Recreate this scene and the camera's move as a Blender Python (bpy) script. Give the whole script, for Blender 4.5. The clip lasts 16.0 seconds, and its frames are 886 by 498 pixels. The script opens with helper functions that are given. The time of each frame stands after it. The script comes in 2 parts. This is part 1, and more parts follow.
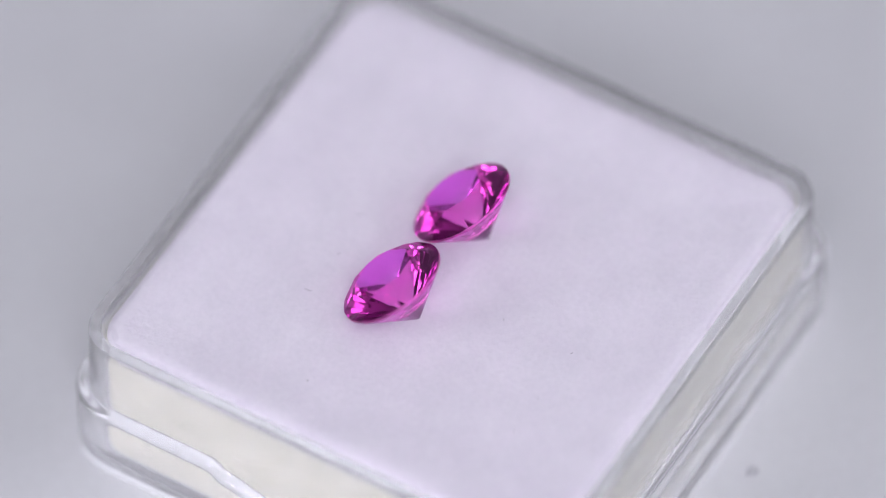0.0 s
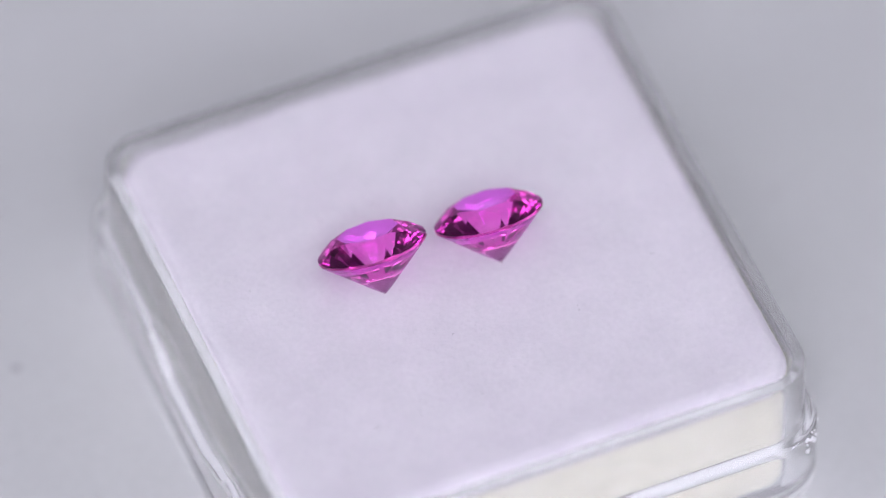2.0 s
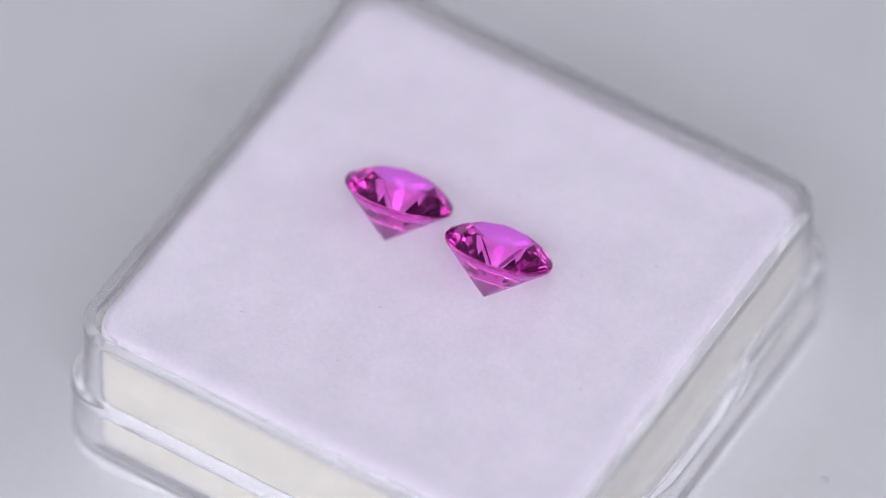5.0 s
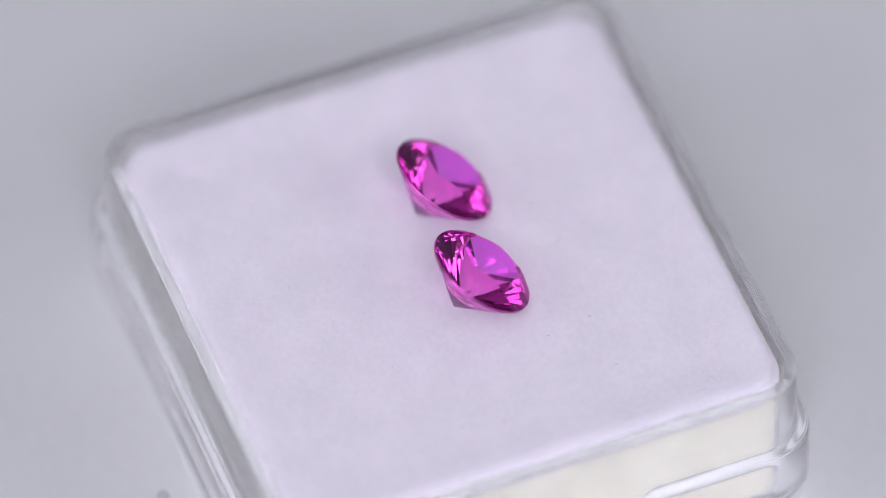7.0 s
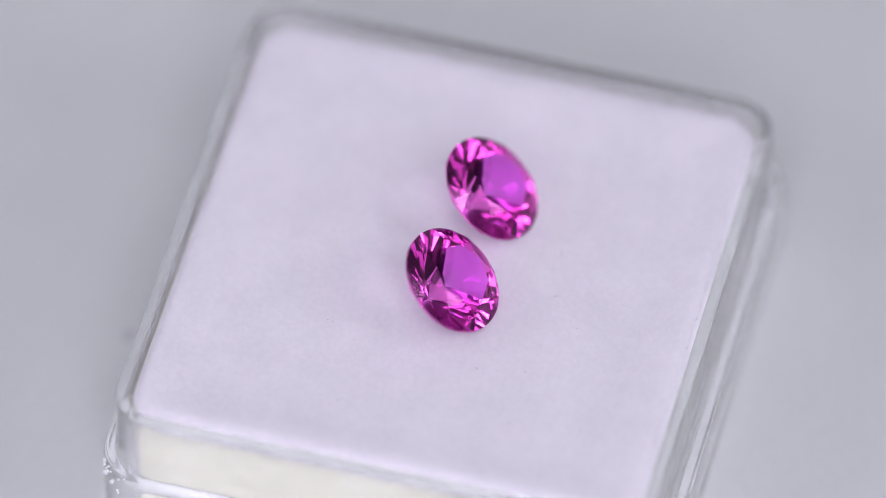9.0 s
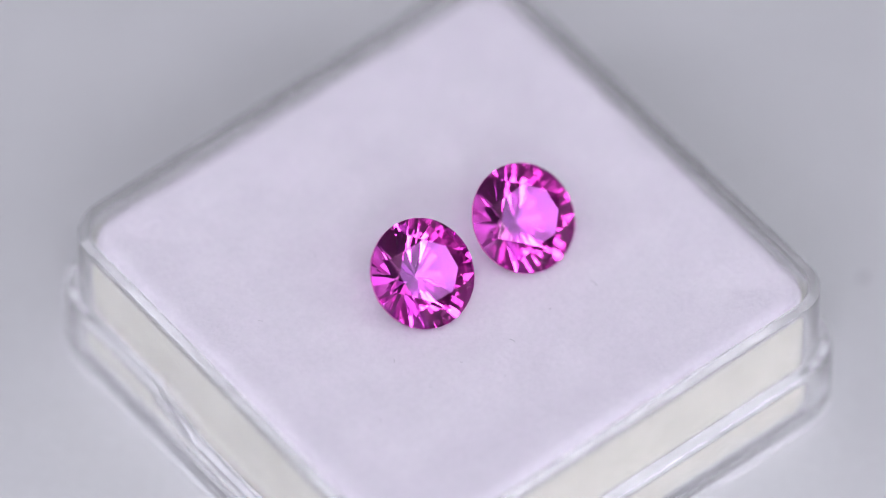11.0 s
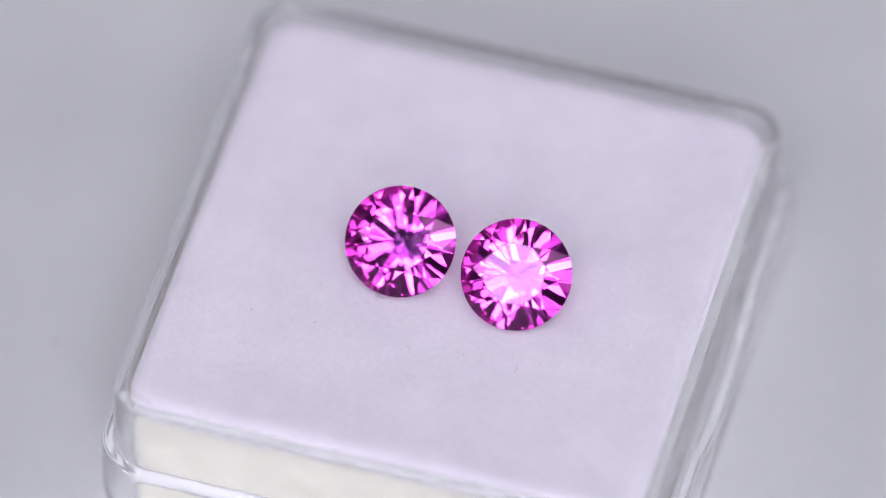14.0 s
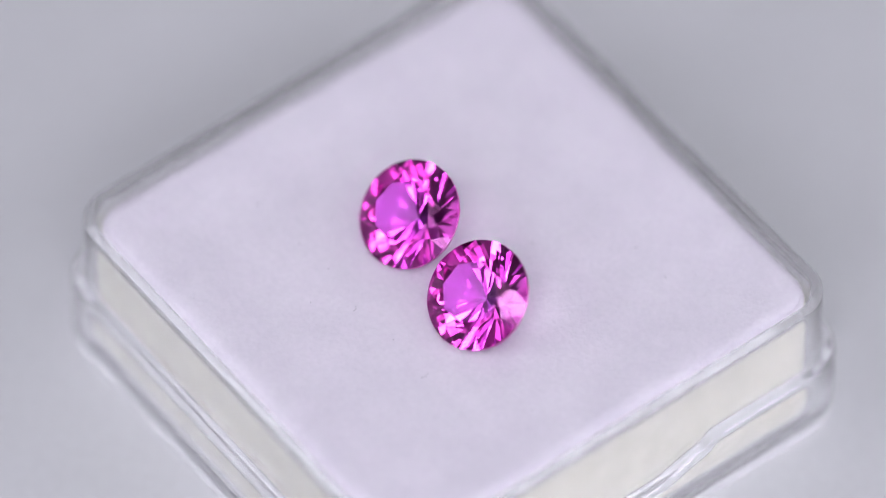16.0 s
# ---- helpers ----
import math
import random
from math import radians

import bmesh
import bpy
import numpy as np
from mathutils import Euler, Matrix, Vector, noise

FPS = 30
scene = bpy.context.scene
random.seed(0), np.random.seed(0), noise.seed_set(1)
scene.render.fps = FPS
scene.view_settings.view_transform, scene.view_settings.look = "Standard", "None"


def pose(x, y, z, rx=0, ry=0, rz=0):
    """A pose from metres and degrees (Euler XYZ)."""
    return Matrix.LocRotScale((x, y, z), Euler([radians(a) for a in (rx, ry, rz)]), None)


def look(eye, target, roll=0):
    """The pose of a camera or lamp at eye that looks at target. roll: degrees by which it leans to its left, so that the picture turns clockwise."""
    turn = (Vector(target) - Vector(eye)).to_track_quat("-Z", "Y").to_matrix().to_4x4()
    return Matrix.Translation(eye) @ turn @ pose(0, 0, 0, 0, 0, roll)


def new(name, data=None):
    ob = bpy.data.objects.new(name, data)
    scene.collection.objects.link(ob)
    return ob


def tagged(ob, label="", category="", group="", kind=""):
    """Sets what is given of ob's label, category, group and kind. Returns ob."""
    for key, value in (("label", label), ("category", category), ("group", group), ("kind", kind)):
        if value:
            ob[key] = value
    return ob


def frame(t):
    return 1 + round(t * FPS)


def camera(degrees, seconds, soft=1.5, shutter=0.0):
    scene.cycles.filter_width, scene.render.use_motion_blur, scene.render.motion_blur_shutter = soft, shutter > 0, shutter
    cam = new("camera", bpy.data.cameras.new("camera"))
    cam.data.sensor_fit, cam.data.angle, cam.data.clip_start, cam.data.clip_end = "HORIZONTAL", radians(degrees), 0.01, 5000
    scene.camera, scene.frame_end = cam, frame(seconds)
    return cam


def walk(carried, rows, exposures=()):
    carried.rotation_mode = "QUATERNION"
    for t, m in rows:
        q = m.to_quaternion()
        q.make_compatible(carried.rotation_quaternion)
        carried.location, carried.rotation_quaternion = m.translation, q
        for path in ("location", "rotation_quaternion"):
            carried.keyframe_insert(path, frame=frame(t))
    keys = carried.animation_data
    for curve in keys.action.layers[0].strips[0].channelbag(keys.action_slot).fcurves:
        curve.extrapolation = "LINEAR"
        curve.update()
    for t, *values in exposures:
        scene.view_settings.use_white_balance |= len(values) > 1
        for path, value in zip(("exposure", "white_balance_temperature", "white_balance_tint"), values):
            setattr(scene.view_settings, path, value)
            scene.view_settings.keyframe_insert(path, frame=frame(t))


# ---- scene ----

# Macro shot of a turning display stand: a clear gem box of 30 mm with two cut stones.
# World origin: turning axis on the top of the stand. Box rim at RIM above it.
MM = 0.001
RIM = 9.5 * MM
PAD_TOP = RIM - 0.37 * MM
TURN_START, TURN_RATE = 59.14, -18.245      # degrees, degrees per second
SECONDS = 16.0

# ---------------------------------------------------------------- camera
cam = camera(5.563, SECONDS, 0.75)
EYE = (-0.40 * MM, -303.38 * MM, 387.91 * MM + RIM)
AIM = (-0.40 * MM, 0.88 * MM, RIM)
# the head of the tripod sinks by a hair near the end
SAG = [(0.0, 0.0), (13.5, 0.0), (14.4, 0.06), (15.0, 0.25), (SECONDS, 0.27)]
walk(cam, [(t, look(EYE, (AIM[0], AIM[1] - sag * MM, AIM[2]), -0.15)) for t, sag in SAG], [(0.0, -0.06), (SECONDS, -0.06)])
cam.data.dof.use_dof = True
cam.data.dof.focus_distance = 490.0 * MM
cam.data.dof.aperture_fstop = 11.0

# ---------------------------------------------------------------- world and lamps
world = bpy.data.worlds.new("studio_air")
world.use_nodes = True
scene.world = world
scene.cycles.max_bounces = scene.cycles.transmission_bounces = 32
world.node_tree.nodes["Background"].inputs[0].default_value = (0.80, 0.84, 1.0, 1)
world.node_tree.nodes["Background"].inputs[1].default_value = 0.42


def softbox(name, eye, target, width, height, watts, colour):
    lamp = bpy.data.lights.new(name, "AREA")
    lamp.shape, lamp.size, lamp.size_y = "RECTANGLE", width, height
    lamp.energy, lamp.color = watts, colour
    # the cloth of a softbox is brightest in its middle and fades towards its frame
    lamp.use_nodes = True
    nt = lamp.node_tree
    glow = nt.nodes["Emission"]
    at = nt.nodes.new("ShaderNodeNewGeometry")
    split = nt.nodes.new("ShaderNodeSeparateXYZ")
    nt.links.new(at.outputs["Parametric"], split.inputs[0])
    fade = None
    for axis in ("X", "Y"):
        rest = nt.nodes.new("ShaderNodeMath")
        rest.operation = "SUBTRACT"
        rest.inputs[0].default_value = 1.0
        nt.links.new(split.outputs[axis], rest.inputs[1])
        hump = nt.nodes.new("ShaderNodeMath")
        hump.operation = "MULTIPLY"
        nt.links.new(split.outputs[axis], hump.inputs[0])
        nt.links.new(rest.outputs[0], hump.inputs[1])
        if fade is None:
            fade = hump
        else:
            both = nt.nodes.new("ShaderNodeMath")
            both.operation = "MULTIPLY"
            nt.links.new(fade.outputs[0], both.inputs[0])
            nt.links.new(hump.outputs[0], both.inputs[1])
            fade = both
    eased = nt.nodes.new("ShaderNodeMath")
    eased.operation = "POWER"
    eased.inputs[1].default_value = 0.5
    nt.links.new(fade.outputs[0], eased.inputs[0])
    scaled = nt.nodes.new("ShaderNodeMath")
    scaled.operation = "MULTIPLY"
    scaled.inputs[1].default_value = 6.48
    nt.links.new(eased.outputs[0], scaled.inputs[0])
    nt.links.new(scaled.outputs[0], glow.inputs["Strength"])
    ob = new(name, lamp)
    ob.matrix_world = look(eye, target)
    return ob


COOL = (0.90, 0.885, 1.0)
# three added soft strips over the stand, four soft bars round the lens, a small lamp on each side, dim added room fill
# unseen strips, added so the facets alternate between bright and dark
for strip_x in (-0.19, 0.0, 0.19):
    softbox("fill_strip", (strip_x, -0.12, 0.66), (0, 0, 0.01), 0.13, 0.32, 0.22, COOL)
softbox("bar_left", (-0.122, -0.303, 0.393), (0, 0, 0.01), 0.05, 0.26, 0.56, COOL)
softbox("bar_right", (0.122, -0.303, 0.393), (0, 0, 0.01), 0.05, 0.26, 0.56, COOL)
softbox("bar_top", (0.0, -0.25, 0.455), (0, 0, 0.01), 0.16, 0.05, 0.30, COOL)
softbox("bar_bottom", (0.0, -0.408, 0.287), (0, 0, 0.01), 0.26, 0.07, 0.46, COOL)
softbox("lamp_left", (-0.29, -0.10, 0.22), (0, 0, 0.01), 0.13, 0.16, 0.30, COOL)
softbox("lamp_right", (0.29, -0.11, 0.22), (0, 0, 0.01), 0.13, 0.16, 0.30, COOL)
# unseen overhead fill, added to lift the ambient light and the dark facets
softbox("room_fill", (0.0, 0.0, 1.76), (0, 0, 0.0), 2.6, 2.6, 3.0, COOL)


# ---------------------------------------------------------------- materials
def material(name):
    m = bpy.data.materials.new(name)
    m.use_nodes = True
    nt = m.node_tree
    return m, nt, nt.nodes["Principled BSDF"]


def node(nt, kind, **values):
    n = nt.nodes.new(kind)
    for key, value in values.items():
        n.inputs[key].default_value = value
    return n


def mottled(name, low, high, scale, fine, rough, bump, depth, spec=0.5):
    """A matt surface: two scales of colour variation and a fine relief."""
    m, nt, bsdf = material(name)
    coord = nt.nodes.new("ShaderNodeTexCoord")
    big = node(nt, "ShaderNodeTexNoise", Scale=scale, Detail=4.0, Roughness=0.6)
    small = node(nt, "ShaderNodeTexNoise", Scale=fine, Detail=5.0, Roughness=0.65)
    nt.links.new(coord.outputs["Object"], big.inputs["Vector"])
    nt.links.new(coord.outputs["Object"], small.inputs["Vector"])
    both = nt.nodes.new("ShaderNodeMath")
    both.operation = "MULTIPLY_ADD"
    both.inputs[1].default_value = 0.55
    half = nt.nodes.new("ShaderNodeMath")
    half.operation = "MULTIPLY"
    half.inputs[1].default_value = 0.45
    nt.links.new(small.outputs["Fac"], half.inputs[0])
    nt.links.new(big.outputs["Fac"], both.inputs[0])
    nt.links.new(half.outputs[0], both.inputs[2])
    ramp = nt.nodes.new("ShaderNodeValToRGB")
    ramp.color_ramp.elements[0].position, ramp.color_ramp.elements[1].position = 0.35, 0.65
    ramp.color_ramp.elements[0].color = (*low, 1)
    ramp.color_ramp.elements[1].color = (*high, 1)
    nt.links.new(both.outputs[0], ramp.inputs["Fac"])
    nt.links.new(ramp.outputs["Color"], bsdf.inputs["Base Color"])
    relief = node(nt, "ShaderNodeBump", Strength=bump, Distance=depth)
    nt.links.new(small.outputs["Fac"], relief.inputs["Height"])
    nt.links.new(relief.outputs["Normal"], bsdf.inputs["Normal"])
    bsdf.inputs["Roughness"].default_value = rough
    bsdf.inputs["Specular IOR Level"].default_value = spec
    return m


STAND = mottled("white_stand", (0.52, 0.525, 0.535), (0.57, 0.575, 0.585), 60, 1500, 0.45, 0.15, 0.00003)
SHEET = mottled("flock_sheet", (0.682, 0.650, 0.712), (0.765, 0.728, 0.790), 330, 3200, 0.95, 0.8, 0.00008, 0.1)
FOAM = mottled("cream_foam", (0.60, 0.58, 0.46), (0.78, 0.765, 0.64), 420, 5200, 0.95, 0.6, 0.0001, 0.1)
for soft_pad, reach in ((SHEET, 0.0003), (FOAM, 0.0020)):
    shade = soft_pad.node_tree.nodes["Principled BSDF"]
    shade.inputs["Subsurface Weight"].default_value = 0.75
    shade.inputs["Subsurface Radius"].default_value = (1.0, 0.95, 1.0)
    shade.inputs["Subsurface Scale"].default_value = reach
WALLS = mottled("painted_wall", (0.72, 0.72, 0.74), (0.80, 0.80, 0.82), 2, 60, 0.8, 0.1, 0.001)
FLOOR = mottled("grey_floor", (0.22, 0.22, 0.23), (0.28, 0.28, 0.29), 2, 60, 0.8, 0.1, 0.001)
TABLE = mottled("table_laminate", (0.55, 0.55, 0.57), (0.62, 0.62, 0.64), 6, 220, 0.5, 0.1, 0.0002)
FIBRE = mottled("dark_fibre", (0.10, 0.09, 0.11), (0.22, 0.19, 0.22), 500, 4000, 0.8, 0.1, 0.00001)
CRUMB = mottled("white_crumb", (0.74, 0.74, 0.78), (0.88, 0.88, 0.90), 900, 6000, 0.6, 0.3, 0.00003)
SMUDGE = mottled("grey_smudge", (0.40, 0.40, 0.42), (0.46, 0.46, 0.48), 500, 4000, 0.7, 0.1, 0.00002)

# clear moulded polystyrene with faint waviness
CLEAR, _nt, _b = material("clear_plastic")
_b.inputs["Base Color"].default_value = (0.955, 0.955, 0.968, 1)
_b.inputs["Transmission Weight"].default_value = 0.89
_b.inputs["IOR"].default_value = 1.5
_b.inputs["Roughness"].default_value = 0.08
_c = _nt.nodes.new("ShaderNodeTexCoord")
_n = node(_nt, "ShaderNodeTexNoise", Scale=160.0, Detail=1.0)
_r = node(_nt, "ShaderNodeBump", Strength=0.04, Distance=0.0001)
_nt.links.new(_c.outputs["Object"], _n.inputs["Vector"])
_nt.links.new(_n.outputs["Fac"], _r.inputs["Height"])
_nt.links.new(_r.outputs["Normal"], _b.inputs["Normal"])

# pink-violet sapphire: violet along its axis and redder across it, tinted by facet group; the short light path at its
# point is painted as a paler tint
def sapphire(name, colour, pale=None):
    m, nt, bsdf = material(name)
    nt.nodes.remove(bsdf)
    glass = node(nt, "ShaderNodeBsdfGlass", Color=(*colour, 1), Roughness=0.0, IOR=1.765)
    nt.links.new(glass.outputs[0], nt.nodes["Material Output"].inputs["Surface"])
    coord = nt.nodes.new("ShaderNodeTexCoord")
    # weaker absorption near the culet, put into the colour by height
    if pale:
        split = nt.nodes.new("ShaderNodeSeparateXYZ")
        nt.links.new(coord.outputs["Object"], split.inputs[0])
        span = node(nt, "ShaderNodeMapRange", **{"From Min": 0.0003, "From Max": 0.0012})
        nt.links.new(split.outputs["Z"], span.inputs["Value"])
        mix = nt.nodes.new("ShaderNodeMixRGB")
        mix.inputs[1].default_value = (*pale, 1)
        mix.inputs[2].default_value = (*colour, 1)
        nt.links.new(span.outputs[0], mix.inputs[0])
        nt.links.new(mix.outputs[0], glass.inputs["Color"])
    swell = node(nt, "ShaderNodeTexNoise", Scale=900.0, Detail=1.0)
    relief = node(nt, "ShaderNodeBump", Strength=0.06, Distance=0.00002)
    nt.links.new(coord.outputs["Object"], swell.inputs["Vector"])
    nt.links.new(swell.outputs["Fac"], relief.inputs["Height"])
    nt.links.new(relief.outputs["Normal"], glass.inputs["Normal"])
    return m


GEM_TABLE = sapphire("sapphire_table", (0.91, 0.385, 1.0))
GEM_CROWN = sapphire("sapphire_crown", (1.0, 0.38, 0.84))
GEM_PAVILION = sapphire("sapphire_pavilion", (0.975, 0.65, 0.95), (0.80, 0.68, 0.80))


# the unpolished band round a stone, a redder tone
BAND, _nt, _b = material("matt_girdle")
_nt.nodes.remove(_b)
_g = node(_nt, "ShaderNodeBsdfGlass", Color=(0.98, 0.45, 0.78, 1), Roughness=0.3, IOR=1.765)
_nt.links.new(_g.outputs[0], _nt.nodes["Material Output"].inputs["Surface"])


# ---------------------------------------------------------------- mesh helpers
def mesh_of(name, bm, mat, smooth=False):
    bmesh.ops.recalc_face_normals(bm, faces=bm.faces[:])
    for f in bm.faces:
        f.smooth = smooth
    data = bpy.data.meshes.new(name)
    bm.to_mesh(data)
    bm.free()
    data.materials.append(mat)
    return data


def part(name, bm, mat, parent=None, label="", smooth=False):
    ob = new(name, mesh_of(name, bm, mat, smooth))
    if parent:
        ob.parent = parent
    if label:
        ob["label"] = label
    return ob


def slab(lo, hi):
    bm = bmesh.new()
    bmesh.ops.create_cube(bm, size=1)
    for v in bm.verts:
        v.co = Vector([lo[k] + (v.co[k] + 0.5) * (hi[k] - lo[k]) for k in range(3)])
    return bm


BOX_X, BOX_Y, BOX_R = 15.0, 14.87, 2.33          # half sizes and corner radius of the rim, mm
BOX_C = (0.046, -0.14)


def rounded(off, spread=0.0, arc=10, straight=72):
    """Points of the box outline moved outwards by off mm, as x, y."""
    a, b = BOX_X + off, BOX_Y + off
    r = max(BOX_R + off + spread, 0.3)
    corners = ((1, 1), (-1, 1), (-1, -1), (1, -1))
    turns = []
    for k, (sx, sy) in enumerate(corners):
        for q in range(arc + 1):
            ang = (k + q / arc) * math.pi / 2
            turns.append((sx * (a - r) + r * math.cos(ang), sy * (b - r) + r * math.sin(ang)))
        nxt = corners[(k + 1) % 4]
        ang = (k + 1) * math.pi / 2
        p = turns[-1]
        q2 = (nxt[0] * (a - r) + r * math.cos(ang), nxt[1] * (b - r) + r * math.sin(ang))
        for j in range(1, straight):
            f = j / straight
            turns.append((p[0] + (q2[0] - p[0]) * f, p[1] + (q2[1] - p[1]) * f))
    return turns


def loft(rows, cap_first=True, cap_last=True):
    """Skin over rings of equal count; each ring is a list of points."""
    bm = bmesh.new()
    rings = [[bm.verts.new(p) for p in ring] for ring in rows]
    n = len(rings[0])
    for lower, upper in zip(rings[:-1], rings[1:]):
        for k in range(n):
            bm.faces.new((lower[k], lower[(k + 1) % n], upper[(k + 1) % n], upper[k]))
    bmesh.ops.remove_doubles(bm, verts=bm.verts[:], dist=1e-8) if not (cap_first or cap_last) else None
    if cap_first:
        bm.faces.new(rings[0][::-1])
    if cap_last:
        bm.faces.new(rings[-1])
    return bm


# ---------------------------------------------------------------- the room and the table
def build_room():
    def piece(name, lo, hi):
        return tagged(part(name, slab(lo, hi), WALLS), "plain white painted " + name.split("_")[0] + " of the studio", "room", kind="structure")
    piece("wall_north", (-2.1, 2.0, -0.8), (2.1, 2.1, 1.8))
    piece("wall_south", (-2.1, -2.1, -0.8), (2.1, -2.0, 1.8))
    piece("wall_east", (2.0, -2.0, -0.8), (2.1, 2.0, 1.8))
    piece("wall_west", (-2.1, -2.0, -0.8), (-2.0, 2.0, 1.8))
    piece("ceiling", (-2, -2, 1.80), (2, 2, 1.86))
    tagged(part("floor", slab((-2, -2, -0.86), (2, 2, -0.80)), FLOOR), "plain grey studio floor", "floor", kind="structure")
    sweep = [(0.20, -0.0216), (0.26, -0.018), (0.31, -0.004), (0.345, 0.02), (0.36, 0.06), (0.362, 0.42)]
    bm = bmesh.new()
    for thick in (0.0, 0.002):
        rail = [[bm.verts.new((x, y + thick, z - thick * 0.2)) for x in (-0.6, 0.6)] for y, z in sweep]
        for p, q in zip(rail[:-1], rail[1:]):
            bm.faces.new((p[0], p[1], q[1], q[0]))
    tagged(part("backdrop", bm, STAND, smooth=True), "white paper sweep standing behind the turntable", "backdrop", kind="structure")
    table = new("work_table")
    tagged(table, "pale grey laminate work table under the turning stand", "table")
    bm = slab((-0.7, -0.45, -0.06), (0.7, 0.5, -0.022))
    bmesh.ops.bevel(bm, geom=bm.edges[:], offset=0.004, segments=2, affect="EDGES")
    part("tabletop", bm, TABLE, table)
    for x in (-0.62, 0.62):
        for y in (-0.38, 0.43):
            part("leg", slab((x - 0.025, y - 0.025, -0.80), (x + 0.025, y + 0.025, -0.06)), TABLE, table)


def disc(radius_rows, count=96):
    return loft([[(r * math.cos(2 * math.pi * k / count), r * math.sin(2 * math.pi * k / count), z) for k in range(count)] for r, z in radius_rows])


def build_stand():
    stand = new("turntable")
    tagged(stand, "round white matt turntable that carries the gem box", "turntable")
    part("platter", disc([(0.119, -0.012), (0.1205, -0.0105), (0.1205, -0.0015), (0.119, 0.0)]), STAND, stand)
    part("foot", disc([(0.075, -0.022), (0.075, -0.012)]), TABLE, stand)
    return stand


# ---------------------------------------------------------------- gem box
def build_box():
    box = new("gem_box")
    tagged(box, "clear square plastic gem box, lid off, rounded corners and stepped ledge", "box")
    H = 9.5

    def ring(off, z, dip=0.0, spread=0.0):
        out = []
        for x, y in rounded(off, spread):
            zz = z
            if dip and abs(x) > BOX_X - 0.6:
                s = min(max((5.9 - abs(y)) / 0.8, 0.0), 1.0)
                q = min(max((5.3 - abs(y)) / 3.4, 0.0), 1.0)
                zz -= dip * (0.42 * s * s * (3 - 2 * s) + 0.58 * q * q * (3 - 2 * q))
            out.append(((x + BOX_C[0]) * MM, (y + BOX_C[1]) * MM, (zz + H) * MM))
        return out
    D = 1.45
    outline = [(-0.80, -9.05, 0), (-0.2, -9.05, 0), (0.05, -9.15, 0), (0.15, -9.44, 0), (0.25, -9.48, 0), (0.55, -9.48, 0), (0.70, -9.44, 0), (0.82, -9.28, 0),
               (0.85, -9.05, 0), (0.85, -8.9, 0), (0.82, -4.95, D), (0.81, -4.76, D), (0.78, -4.62, D), (0.71, -4.51, D), (0.62, -4.45, D), (0.50, -4.42, D),
               (0.24, -4.40, D), (0.19, -4.38, D), (0.155, -4.34, D), (0.14, -4.27, D), (0.135, -4.18, D),
               (0.09, -2.6, 0), (0.085, -2.4, 0), (0.01, -0.42, 0), (0.0, -0.11, 0), (-0.01, -0.06, 0), (-0.032, -0.025, 0), (-0.07, -0.005, 0), (-0.12, 0.0, 0),
               (-0.54, 0.0, 0), (-0.60, -0.006, 0), (-0.645, -0.03, 0), (-0.67, -0.07, 0), (-0.68, -0.13, 0), (-0.685, -0.50, 0), (-0.70, -4.5, 0),
               (-0.72, -7.9, 0), (-0.75, -8.4, 0), (-0.80, -9.05, 0)]
    lip = 0.24       # the rim stands this much above the nominal height
    rows = [ring(off, z + lip if z > -0.2 else z, dip) for off, z, dip in outline]
    part("wall", loft(rows, False, False), CLEAR, box, "clear rounded wall with thumb notches", smooth=True).visible_shadow = False
    plate = [ring(-0.88, -9.05), ring(-0.84, -9.0), ring(-0.84, -8.35), ring(-0.9, -8.3)]
    part("base_plate", loft(plate), CLEAR, box, "clear flat bottom").visible_shadow = False
    return box


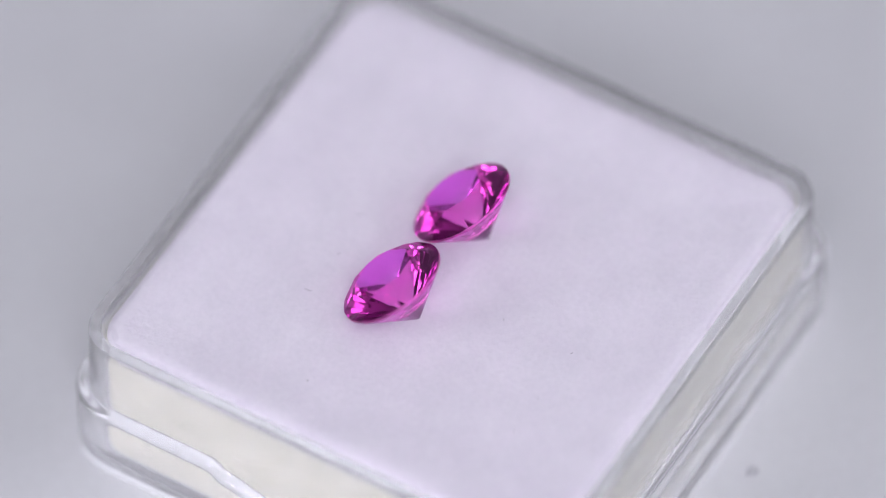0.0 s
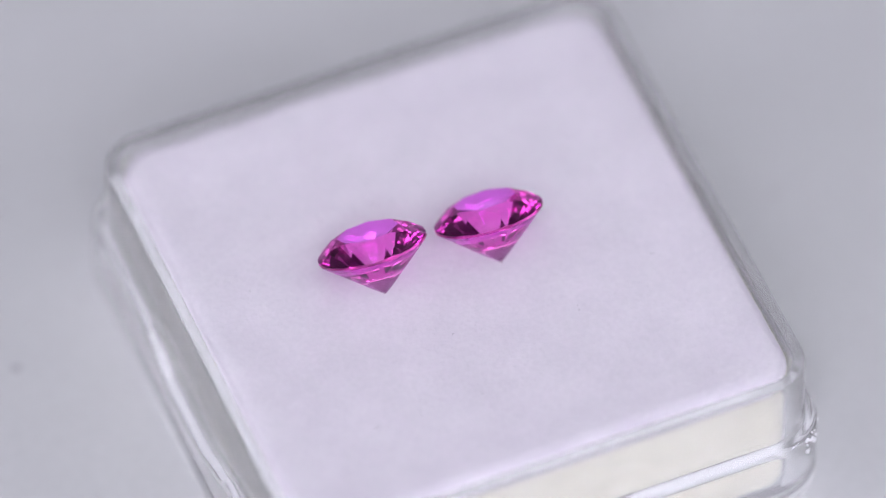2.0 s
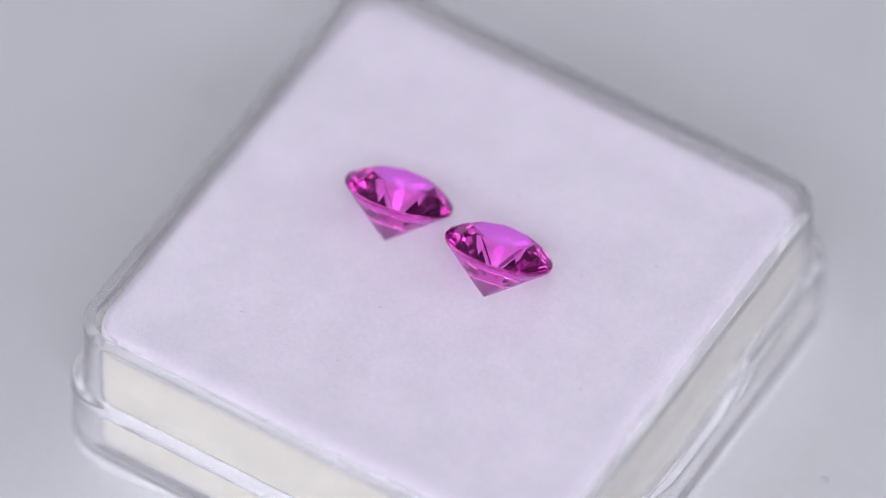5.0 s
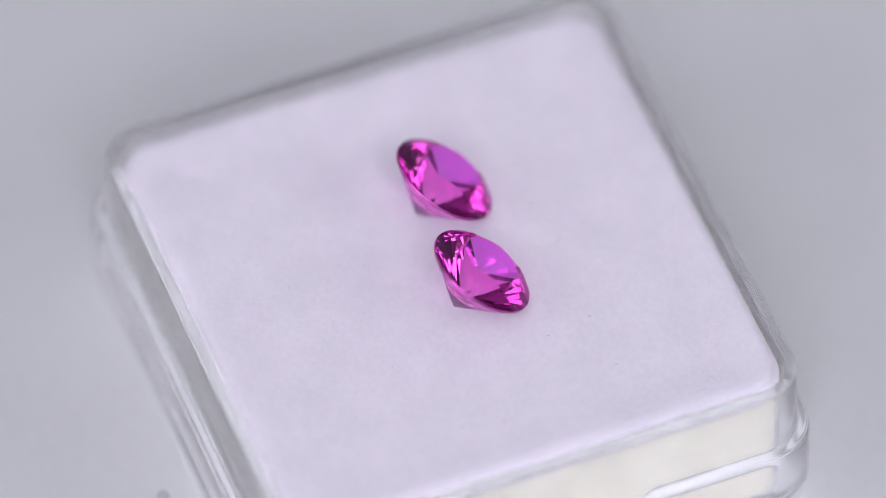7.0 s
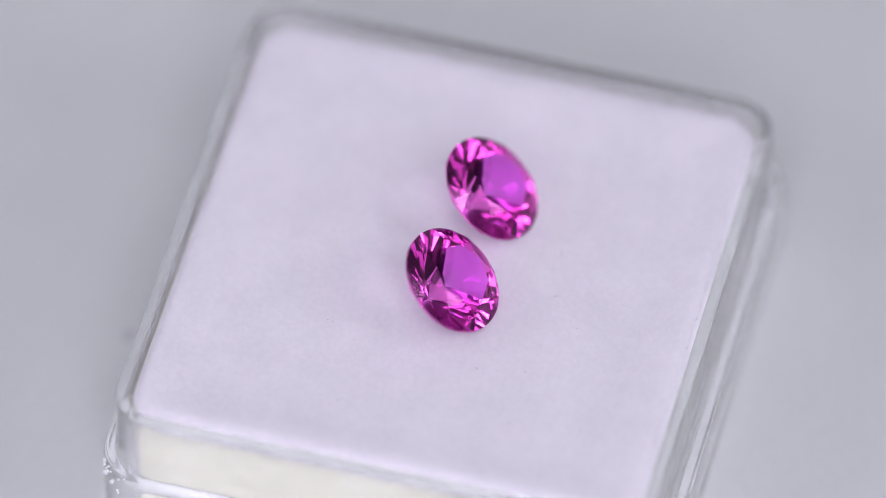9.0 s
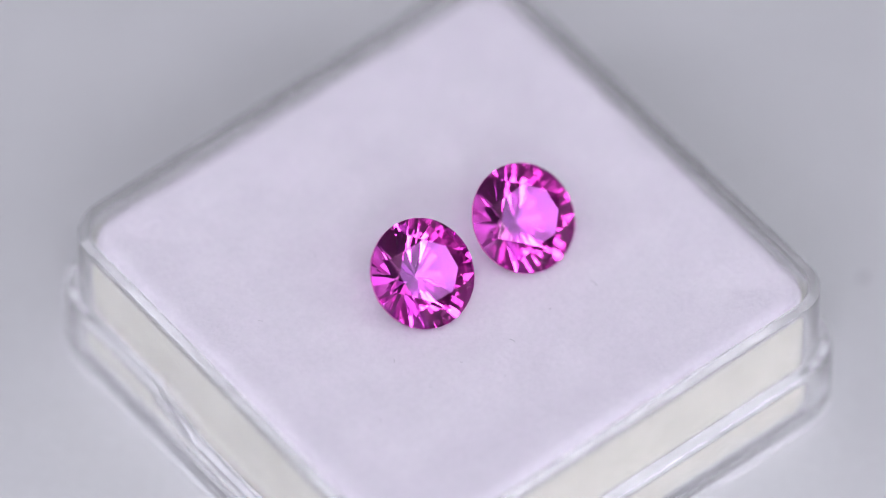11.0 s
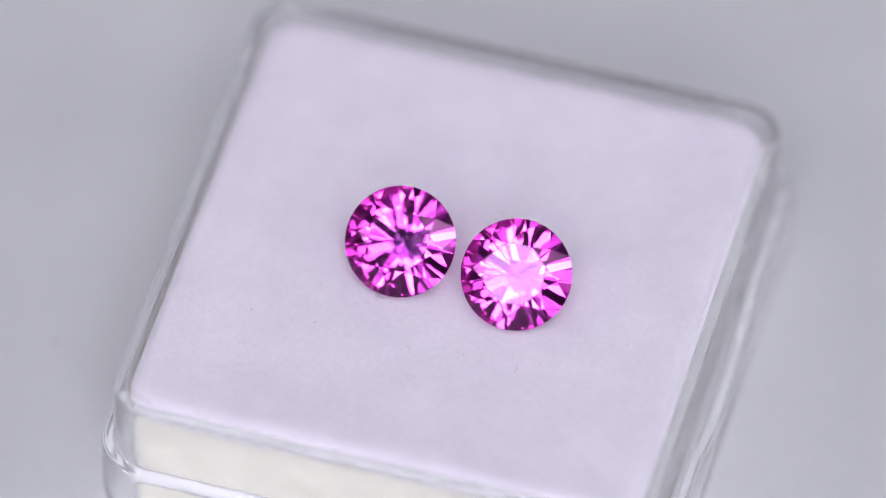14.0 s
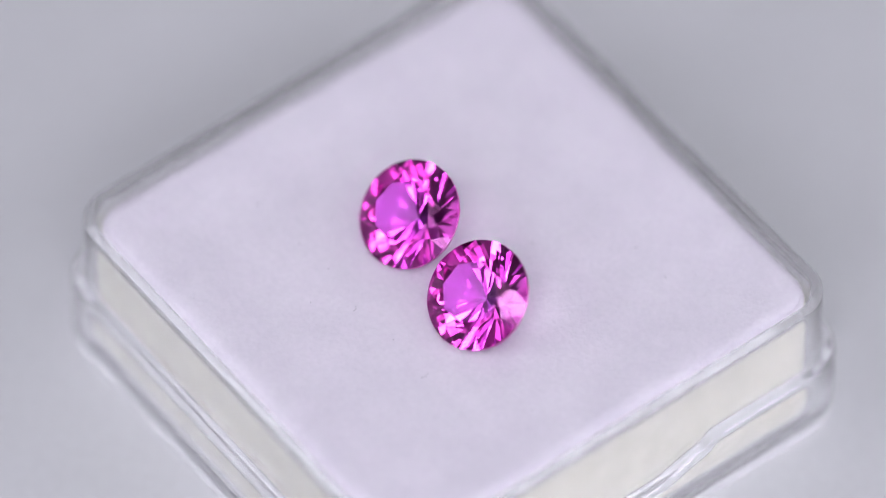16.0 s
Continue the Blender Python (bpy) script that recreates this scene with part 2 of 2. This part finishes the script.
def build_pad():
    pad = new("foam_pad")
    tagged(pad, "cream foam pad with white flocked sheet in the gem box", "pad")

    def ring(off, z, wob=0.0, spread=0.55):
        out = []
        for k, (x, y) in enumerate(rounded(off, spread)):
            w = wob * (noise.noise(Vector((x * 0.9, y * 0.9, z))) + 1.1 * noise.noise(Vector((x * 4.5, y * 4.5, z + 7))))
            f = 1 + w / 15.0
            out.append(((x * f + BOX_C[0]) * MM, (y * f + BOX_C[1]) * MM, z * MM + RIM))
        return out
    part("foam_core", loft([ring(-0.90, -8.25), ring(-0.80, -7.9), ring(-0.78, -4.5), ring(-0.74, -0.76)]), FOAM, pad, "cream foam core", smooth=False)
    rows = [ring(-0.76, -0.756, 0.0), ring(-0.82, -0.58, 0.0), ring(-0.95, -0.42, 0.06), ring(-1.10, -0.20, 0.14), ring(-1.35, -0.06, 0.16), ring(-1.8, -0.04, 0.08), ring(-2.7, -0.16), ring(-4.2, -0.33), ring(-5.5, -0.37)]
    part("top_sheet", loft(rows), SHEET, pad, "white flocked top sheet", smooth=True)
    rng = random.Random(4)
    verts, faces = [], []

    def lint(x, y, z, dx, dy, dz, length, w):
        base = len(verts)
        bend = rng.uniform(-0.4, 0.4)
        for k in range(4):
            f = k / 3
            px, py = x + (dx - dy * bend * f) * length * f, y + (dy + dx * bend * f) * length * f
            pz = z + dz * length * math.sin(f * 2.2)
            r = w * (1 - 0.6 * f)
            for a in range(3):
                c, s3 = math.cos(a * 2.094), math.sin(a * 2.094)
                verts.append(((px - dy * r * c + BOX_C[0]) * MM, (py + dx * r * c + BOX_C[1]) * MM, (pz + r * s3) * MM + RIM))
        for k in range(3):
            for a in range(3):
                i, j = base + k * 3 + a, base + k * 3 + (a + 1) % 3
                faces.append((i, j, j + 3, i + 3))
    edge = rounded(-1.02, 0.55, 10, 60)
    for k in range(1500):
        i = rng.randrange(len(edge))
        (x, y), (x2, y2) = edge[i], edge[(i + 1) % len(edge)]
        f = rng.random()
        x, y = x + (x2 - x) * f, y + (y2 - y) * f
        a = math.atan2(y, x) + rng.uniform(-1.1, 1.1)
        lint(x, y, rng.uniform(-0.35, -0.12), math.cos(a), math.sin(a), rng.uniform(0.0, 0.5), rng.uniform(0.08, 0.26), rng.uniform(0.010, 0.018))
    for k in range(5200):
        a = rng.uniform(0, 6.283)
        x, y = rng.uniform(-13.2, 13.2), rng.uniform(-13.1, 13.1)
        inset = min(BOX_X - abs(x), BOX_Y - abs(y))
        lift = max(0.0, min(0.33, 0.33 - (inset - 1.8) * 0.11))
        lint(x, y, -0.372 + lift, math.cos(a), math.sin(a), rng.uniform(0.0, 0.10), rng.uniform(0.12, 0.40), rng.uniform(0.005, 0.010))
    data = bpy.data.meshes.new("lint")
    data.from_pydata(verts, [], faces)
    data.materials.append(SHEET)
    lints = new("lint", data)
    lints.parent = pad
    tagged(lints, "fine white cotton fuzz on the sheet", kind="stuff")
    return pad


# ---------------------------------------------------------------- the stones
def brilliant(diameter, table=0.57, crown=34.0, pavilion=41.8, girdle=0.018):
    """A round brilliant cut, culet at the origin, table upwards, by cutting a block facet by facet."""
    R = diameter / 2
    depth = R * math.tan(radians(pavilion))
    zg = depth + girdle * diameter
    bm = bmesh.new()
    bmesh.ops.create_cube(bm, size=diameter * 4)

    def cut(normal, point):
        got = bmesh.ops.bisect_plane(bm, geom=bm.verts[:] + bm.edges[:] + bm.faces[:], dist=1e-9, plane_co=point, plane_no=normal, clear_outer=True)
        edges = [e for e in got["geom_cut"] if isinstance(e, bmesh.types.BMEdge)]
        if edges:
            bmesh.ops.edgeloop_fill(bm, edges=edges)

    def facet(azimuth, slope, rad, z):
        a, s = radians(azimuth), radians(slope)
        n = Vector((math.cos(a) * math.sin(s), math.sin(a) * math.sin(s), math.cos(s)))
        cut(n, Vector((math.cos(a) * rad, math.sin(a) * rad, z)))
    rt = R * table
    zt = zg + (R - rt) * math.tan(radians(crown))
    for k in range(32):
        facet(k * 11.25 + 5.625, 90, R * math.cos(math.pi / 32), zg)
    cut(Vector((0, 0, 1)), Vector((0, 0, zt)))
    for k in range(8):
        facet(k * 45, 180 - pavilion, R, depth)
        facet(k * 45, crown, R, zg)
    for k in range(16):
        az = 11.25 + k * 22.5
        facet(az, 180 - pavilion - 0.42, R, depth)
        facet(az, crown + 4.3, R, zg)
    for k in range(8):
        facet(22.5 + k * 45, 20.9, rt * math.cos(math.pi / 8), zt)
    for v in bm.verts:
        v.co *= MM
    return bm


STONES = [  # culet x, y in the box, tilt, heading, spin
    (-3.95, -0.40, 36.5, 3.5, 23.0),
    (2.64, -0.84, 36.5, 2.5, 20.0),
]


def facets(name, bm, pick, parent, label, mat):
    """The faces of the cut stone that pick() takes, as one part; their outward sides stay outward."""
    out = bmesh.new()
    corner = {}
    for f in bm.faces:
        if pick(f.normal.z):
            for v in f.verts:
                if v not in corner:
                    corner[v] = out.verts.new(v.co)
            out.faces.new([corner[v] for v in f.verts])
    data = bpy.data.meshes.new(name)
    out.to_mesh(data)
    out.free()
    data.materials.append(mat)
    ob = new(name, data)
    ob.parent = parent
    ob["label"] = label
    ob.visible_shadow = name in ("girdle", "crown")     # light passes the clear table and point


def build_stones():
    out = []
    for x, y, tilt, head, spin in STONES:
        ob = new("gemstone")
        tagged(ob, "round brilliant-cut pink sapphire lying tilted on the white sheet", "gemstone", "pair of stones")
        bm = brilliant(6.05)
        bmesh.ops.recalc_face_normals(bm, faces=bm.faces[:])
        bm.normal_update()
        facets("table", bm, lambda z: z > 0.995, ob, "flat octagonal table facet", GEM_TABLE)
        facets("crown", bm, lambda z: 0.1 < z <= 0.995, ob, "faceted pink crown", GEM_CROWN)
        facets("girdle", bm, lambda z: abs(z) <= 0.1, ob, "thin matt crimson girdle", BAND)
        facets("pavilion", bm, lambda z: z < -0.1, ob, "pointed faceted pavilion", GEM_PAVILION)
        bm.free()
        out.append((ob, pose(x * MM, y * MM, PAD_TOP - 0.02 * MM, 0, 0, head) @ pose(0, 0, 0, -tilt, 0, 0) @ pose(0, 0, 0, 0, 0, spin)))
    return out


# ---------------------------------------------------------------- fine dirt
HAIRS = [  # x, y on the sheet, length, heading, bend, mm and degrees
    (-5.27, 5.78, 0.62, 95, 0.10), (0.62, 6.06, 0.42, 120, 0.12), (9.49, 5.82, 0.22, 100, 0.02), (-2.37, 5.61, 0.20, 20, 0.03),
    (5.95, 5.70, 0.20, 45, 0.03), (3.64, 5.50, 0.16, 130, 0.02), (-10.61, 2.57, 0.24, 75, 0.03), (-7.85, -8.67, 0.30, 15, 0.14),
    (-5.31, -8.58, 0.20, 110, 0.02), (-8.77, -9.98, 0.18, 60, 0.02), (-1.76, -8.60, 0.26, 150, 0.06), (13.01, 0.29, 0.16, 70, 0.02),
    (10.37, -3.42, 0.34, 140, 0.06), (5.24, -5.44, 0.18, 80, 0.02), (-1.68, -4.36, 0.22, 30, 0.04), (2.41, 7.68, 0.18, 90, 0.02),
    (6.40, 3.15, 0.30, 65, 0.05), (5.28, -5.14, 0.16, 35, 0.02), (6.28, 12.60, 0.20, 100, 0.02)]


def fibre(length, bend, thick):
    """A thin curved hair of five sides, tapered at its ends, lying along x."""
    rows = []
    for k in range(7):
        f = k / 6 - 0.5
        r = thick * (1 - 1.5 * f * f)
        rows.append([(f * length, bend * (1 - 4 * f * f) + r * math.cos(a * 1.2566), r + r * math.sin(a * 1.2566)) for a in range(5)])
    bm = loft(rows)
    for v in bm.verts:
        v.co *= MM
    return bm


def build_dirt():
    out = []
    for x, y, length, head, bend in HAIRS:
        ob = new("dust_fibre", mesh_of("dust_fibre", fibre(length * 0.85, bend * 0.8, 0.0085), FIBRE, True))
        tagged(ob, "tiny dark curved hair lying on the white sheet", "fibre", "hairs on the sheet")
        inset = min(BOX_X - abs(x), BOX_Y - abs(y))
        lift = max(0.0, min(0.33, 0.33 - (inset - 1.8) * 0.11))
        out.append((ob, pose(x * MM, y * MM, PAD_TOP + lift * MM, 0, 0, head)))
    for x, y, size in ((2.35, -17.7, 0.42), (-21.85, 9.28, 0.34), (21.3, 4.3, 0.20)):
        count = 14
        blob = [[(size * s * (1 + 0.35 * noise.noise(Vector((k * 0.7, x, y)))) * math.cos(k * 2 * math.pi / count),
                  size * s * 0.8 * math.sin(k * 2 * math.pi / count), z) for k in range(count)] for s, z in ((1.0, 0.0), (0.85, 0.05), (0.4, 0.09))]
        bm = loft(blob)
        for v in bm.verts:
            v.co *= MM
        ob = new("dust_speck", mesh_of("dust_speck", bm, SMUDGE, True))
        tagged(ob, "flat grey speck of dirt on the white turntable", "speck", "specks on the turntable")
        out.append((ob, pose(x * MM, y * MM, 0)))
    def grain(name, size, mat, label, group, place, seed):
        bm = bmesh.new()
        bmesh.ops.create_icosphere(bm, subdivisions=2, radius=size * MM)
        for v in bm.verts:
            v.co *= 1 + 0.55 * noise.noise(v.co * (900 / size * 0.2) + Vector((seed, 0, 0)))
        ob = new(name, mesh_of(name, bm, mat, False))
        tagged(ob, label, "speck", group)
        out.append((ob, place))
    for k, (x, y, z, size) in enumerate(((-15.14, -5.8, -3.24, 0.035), (-15.50, 8.17, -4.40, 0.045), (4.06, 15.30, -4.40, 0.05), (-15.55, 6.6, -4.41, 0.025),
                                         (-15.45, 7.1, -4.40, 0.02), (9.2, 15.25, -4.40, 0.03), (-3.5, 15.3, -4.41, 0.025), (15.3, 9.0, -4.40, 0.03))):
        grain("dirt_grain", size, FIBRE, "tiny dark grain of dirt stuck on the clear box wall", "grains on the box", pose(x * MM, y * MM, z * MM + RIM), k)
    rng = random.Random(8)
    for k in range(16):
        a = radians(-45 + rng.uniform(-16, 16))
        r = 3.17 + rng.uniform(-0.02, 0.04)
        grain("plastic_crumb", rng.uniform(0.05, 0.13), CRUMB, "rough white crumb of plastic on the box corner", "crumbs on the box corner",
              pose((12.67 + BOX_C[0] + r * math.cos(a)) * MM, (-12.54 + BOX_C[1] + r * math.sin(a)) * MM, rng.uniform(-5.9, -4.5) * MM + RIM), k + 20)
    curl = new("dust_fibre", mesh_of("dust_fibre", fibre(0.42, 0.14, 0.012), FIBRE, True))
    tagged(curl, "tiny curled hair stuck on the clear box wall", "fibre")
    out.append((curl, pose(4.45 * MM, 15.58 * MM, RIM - 6.34 * MM, 90, 60, 0)))
    return out


build_room()
TURNING = [(build_stand(), Matrix()), (build_box(), Matrix()), (build_pad(), Matrix())] + build_stones() + build_dirt()


# ---------------------------------------------------------------- what turns
def motions():
    steps = int(SECONDS * 10)
    for ob, rest in TURNING:
        rows = []
        for k in range(steps + 1):
            t = k / 10
            rows.append((t, pose(0, 0, 0, 0, 0, TURN_START + TURN_RATE * t) @ rest))
        walk(ob, rows)


motions()
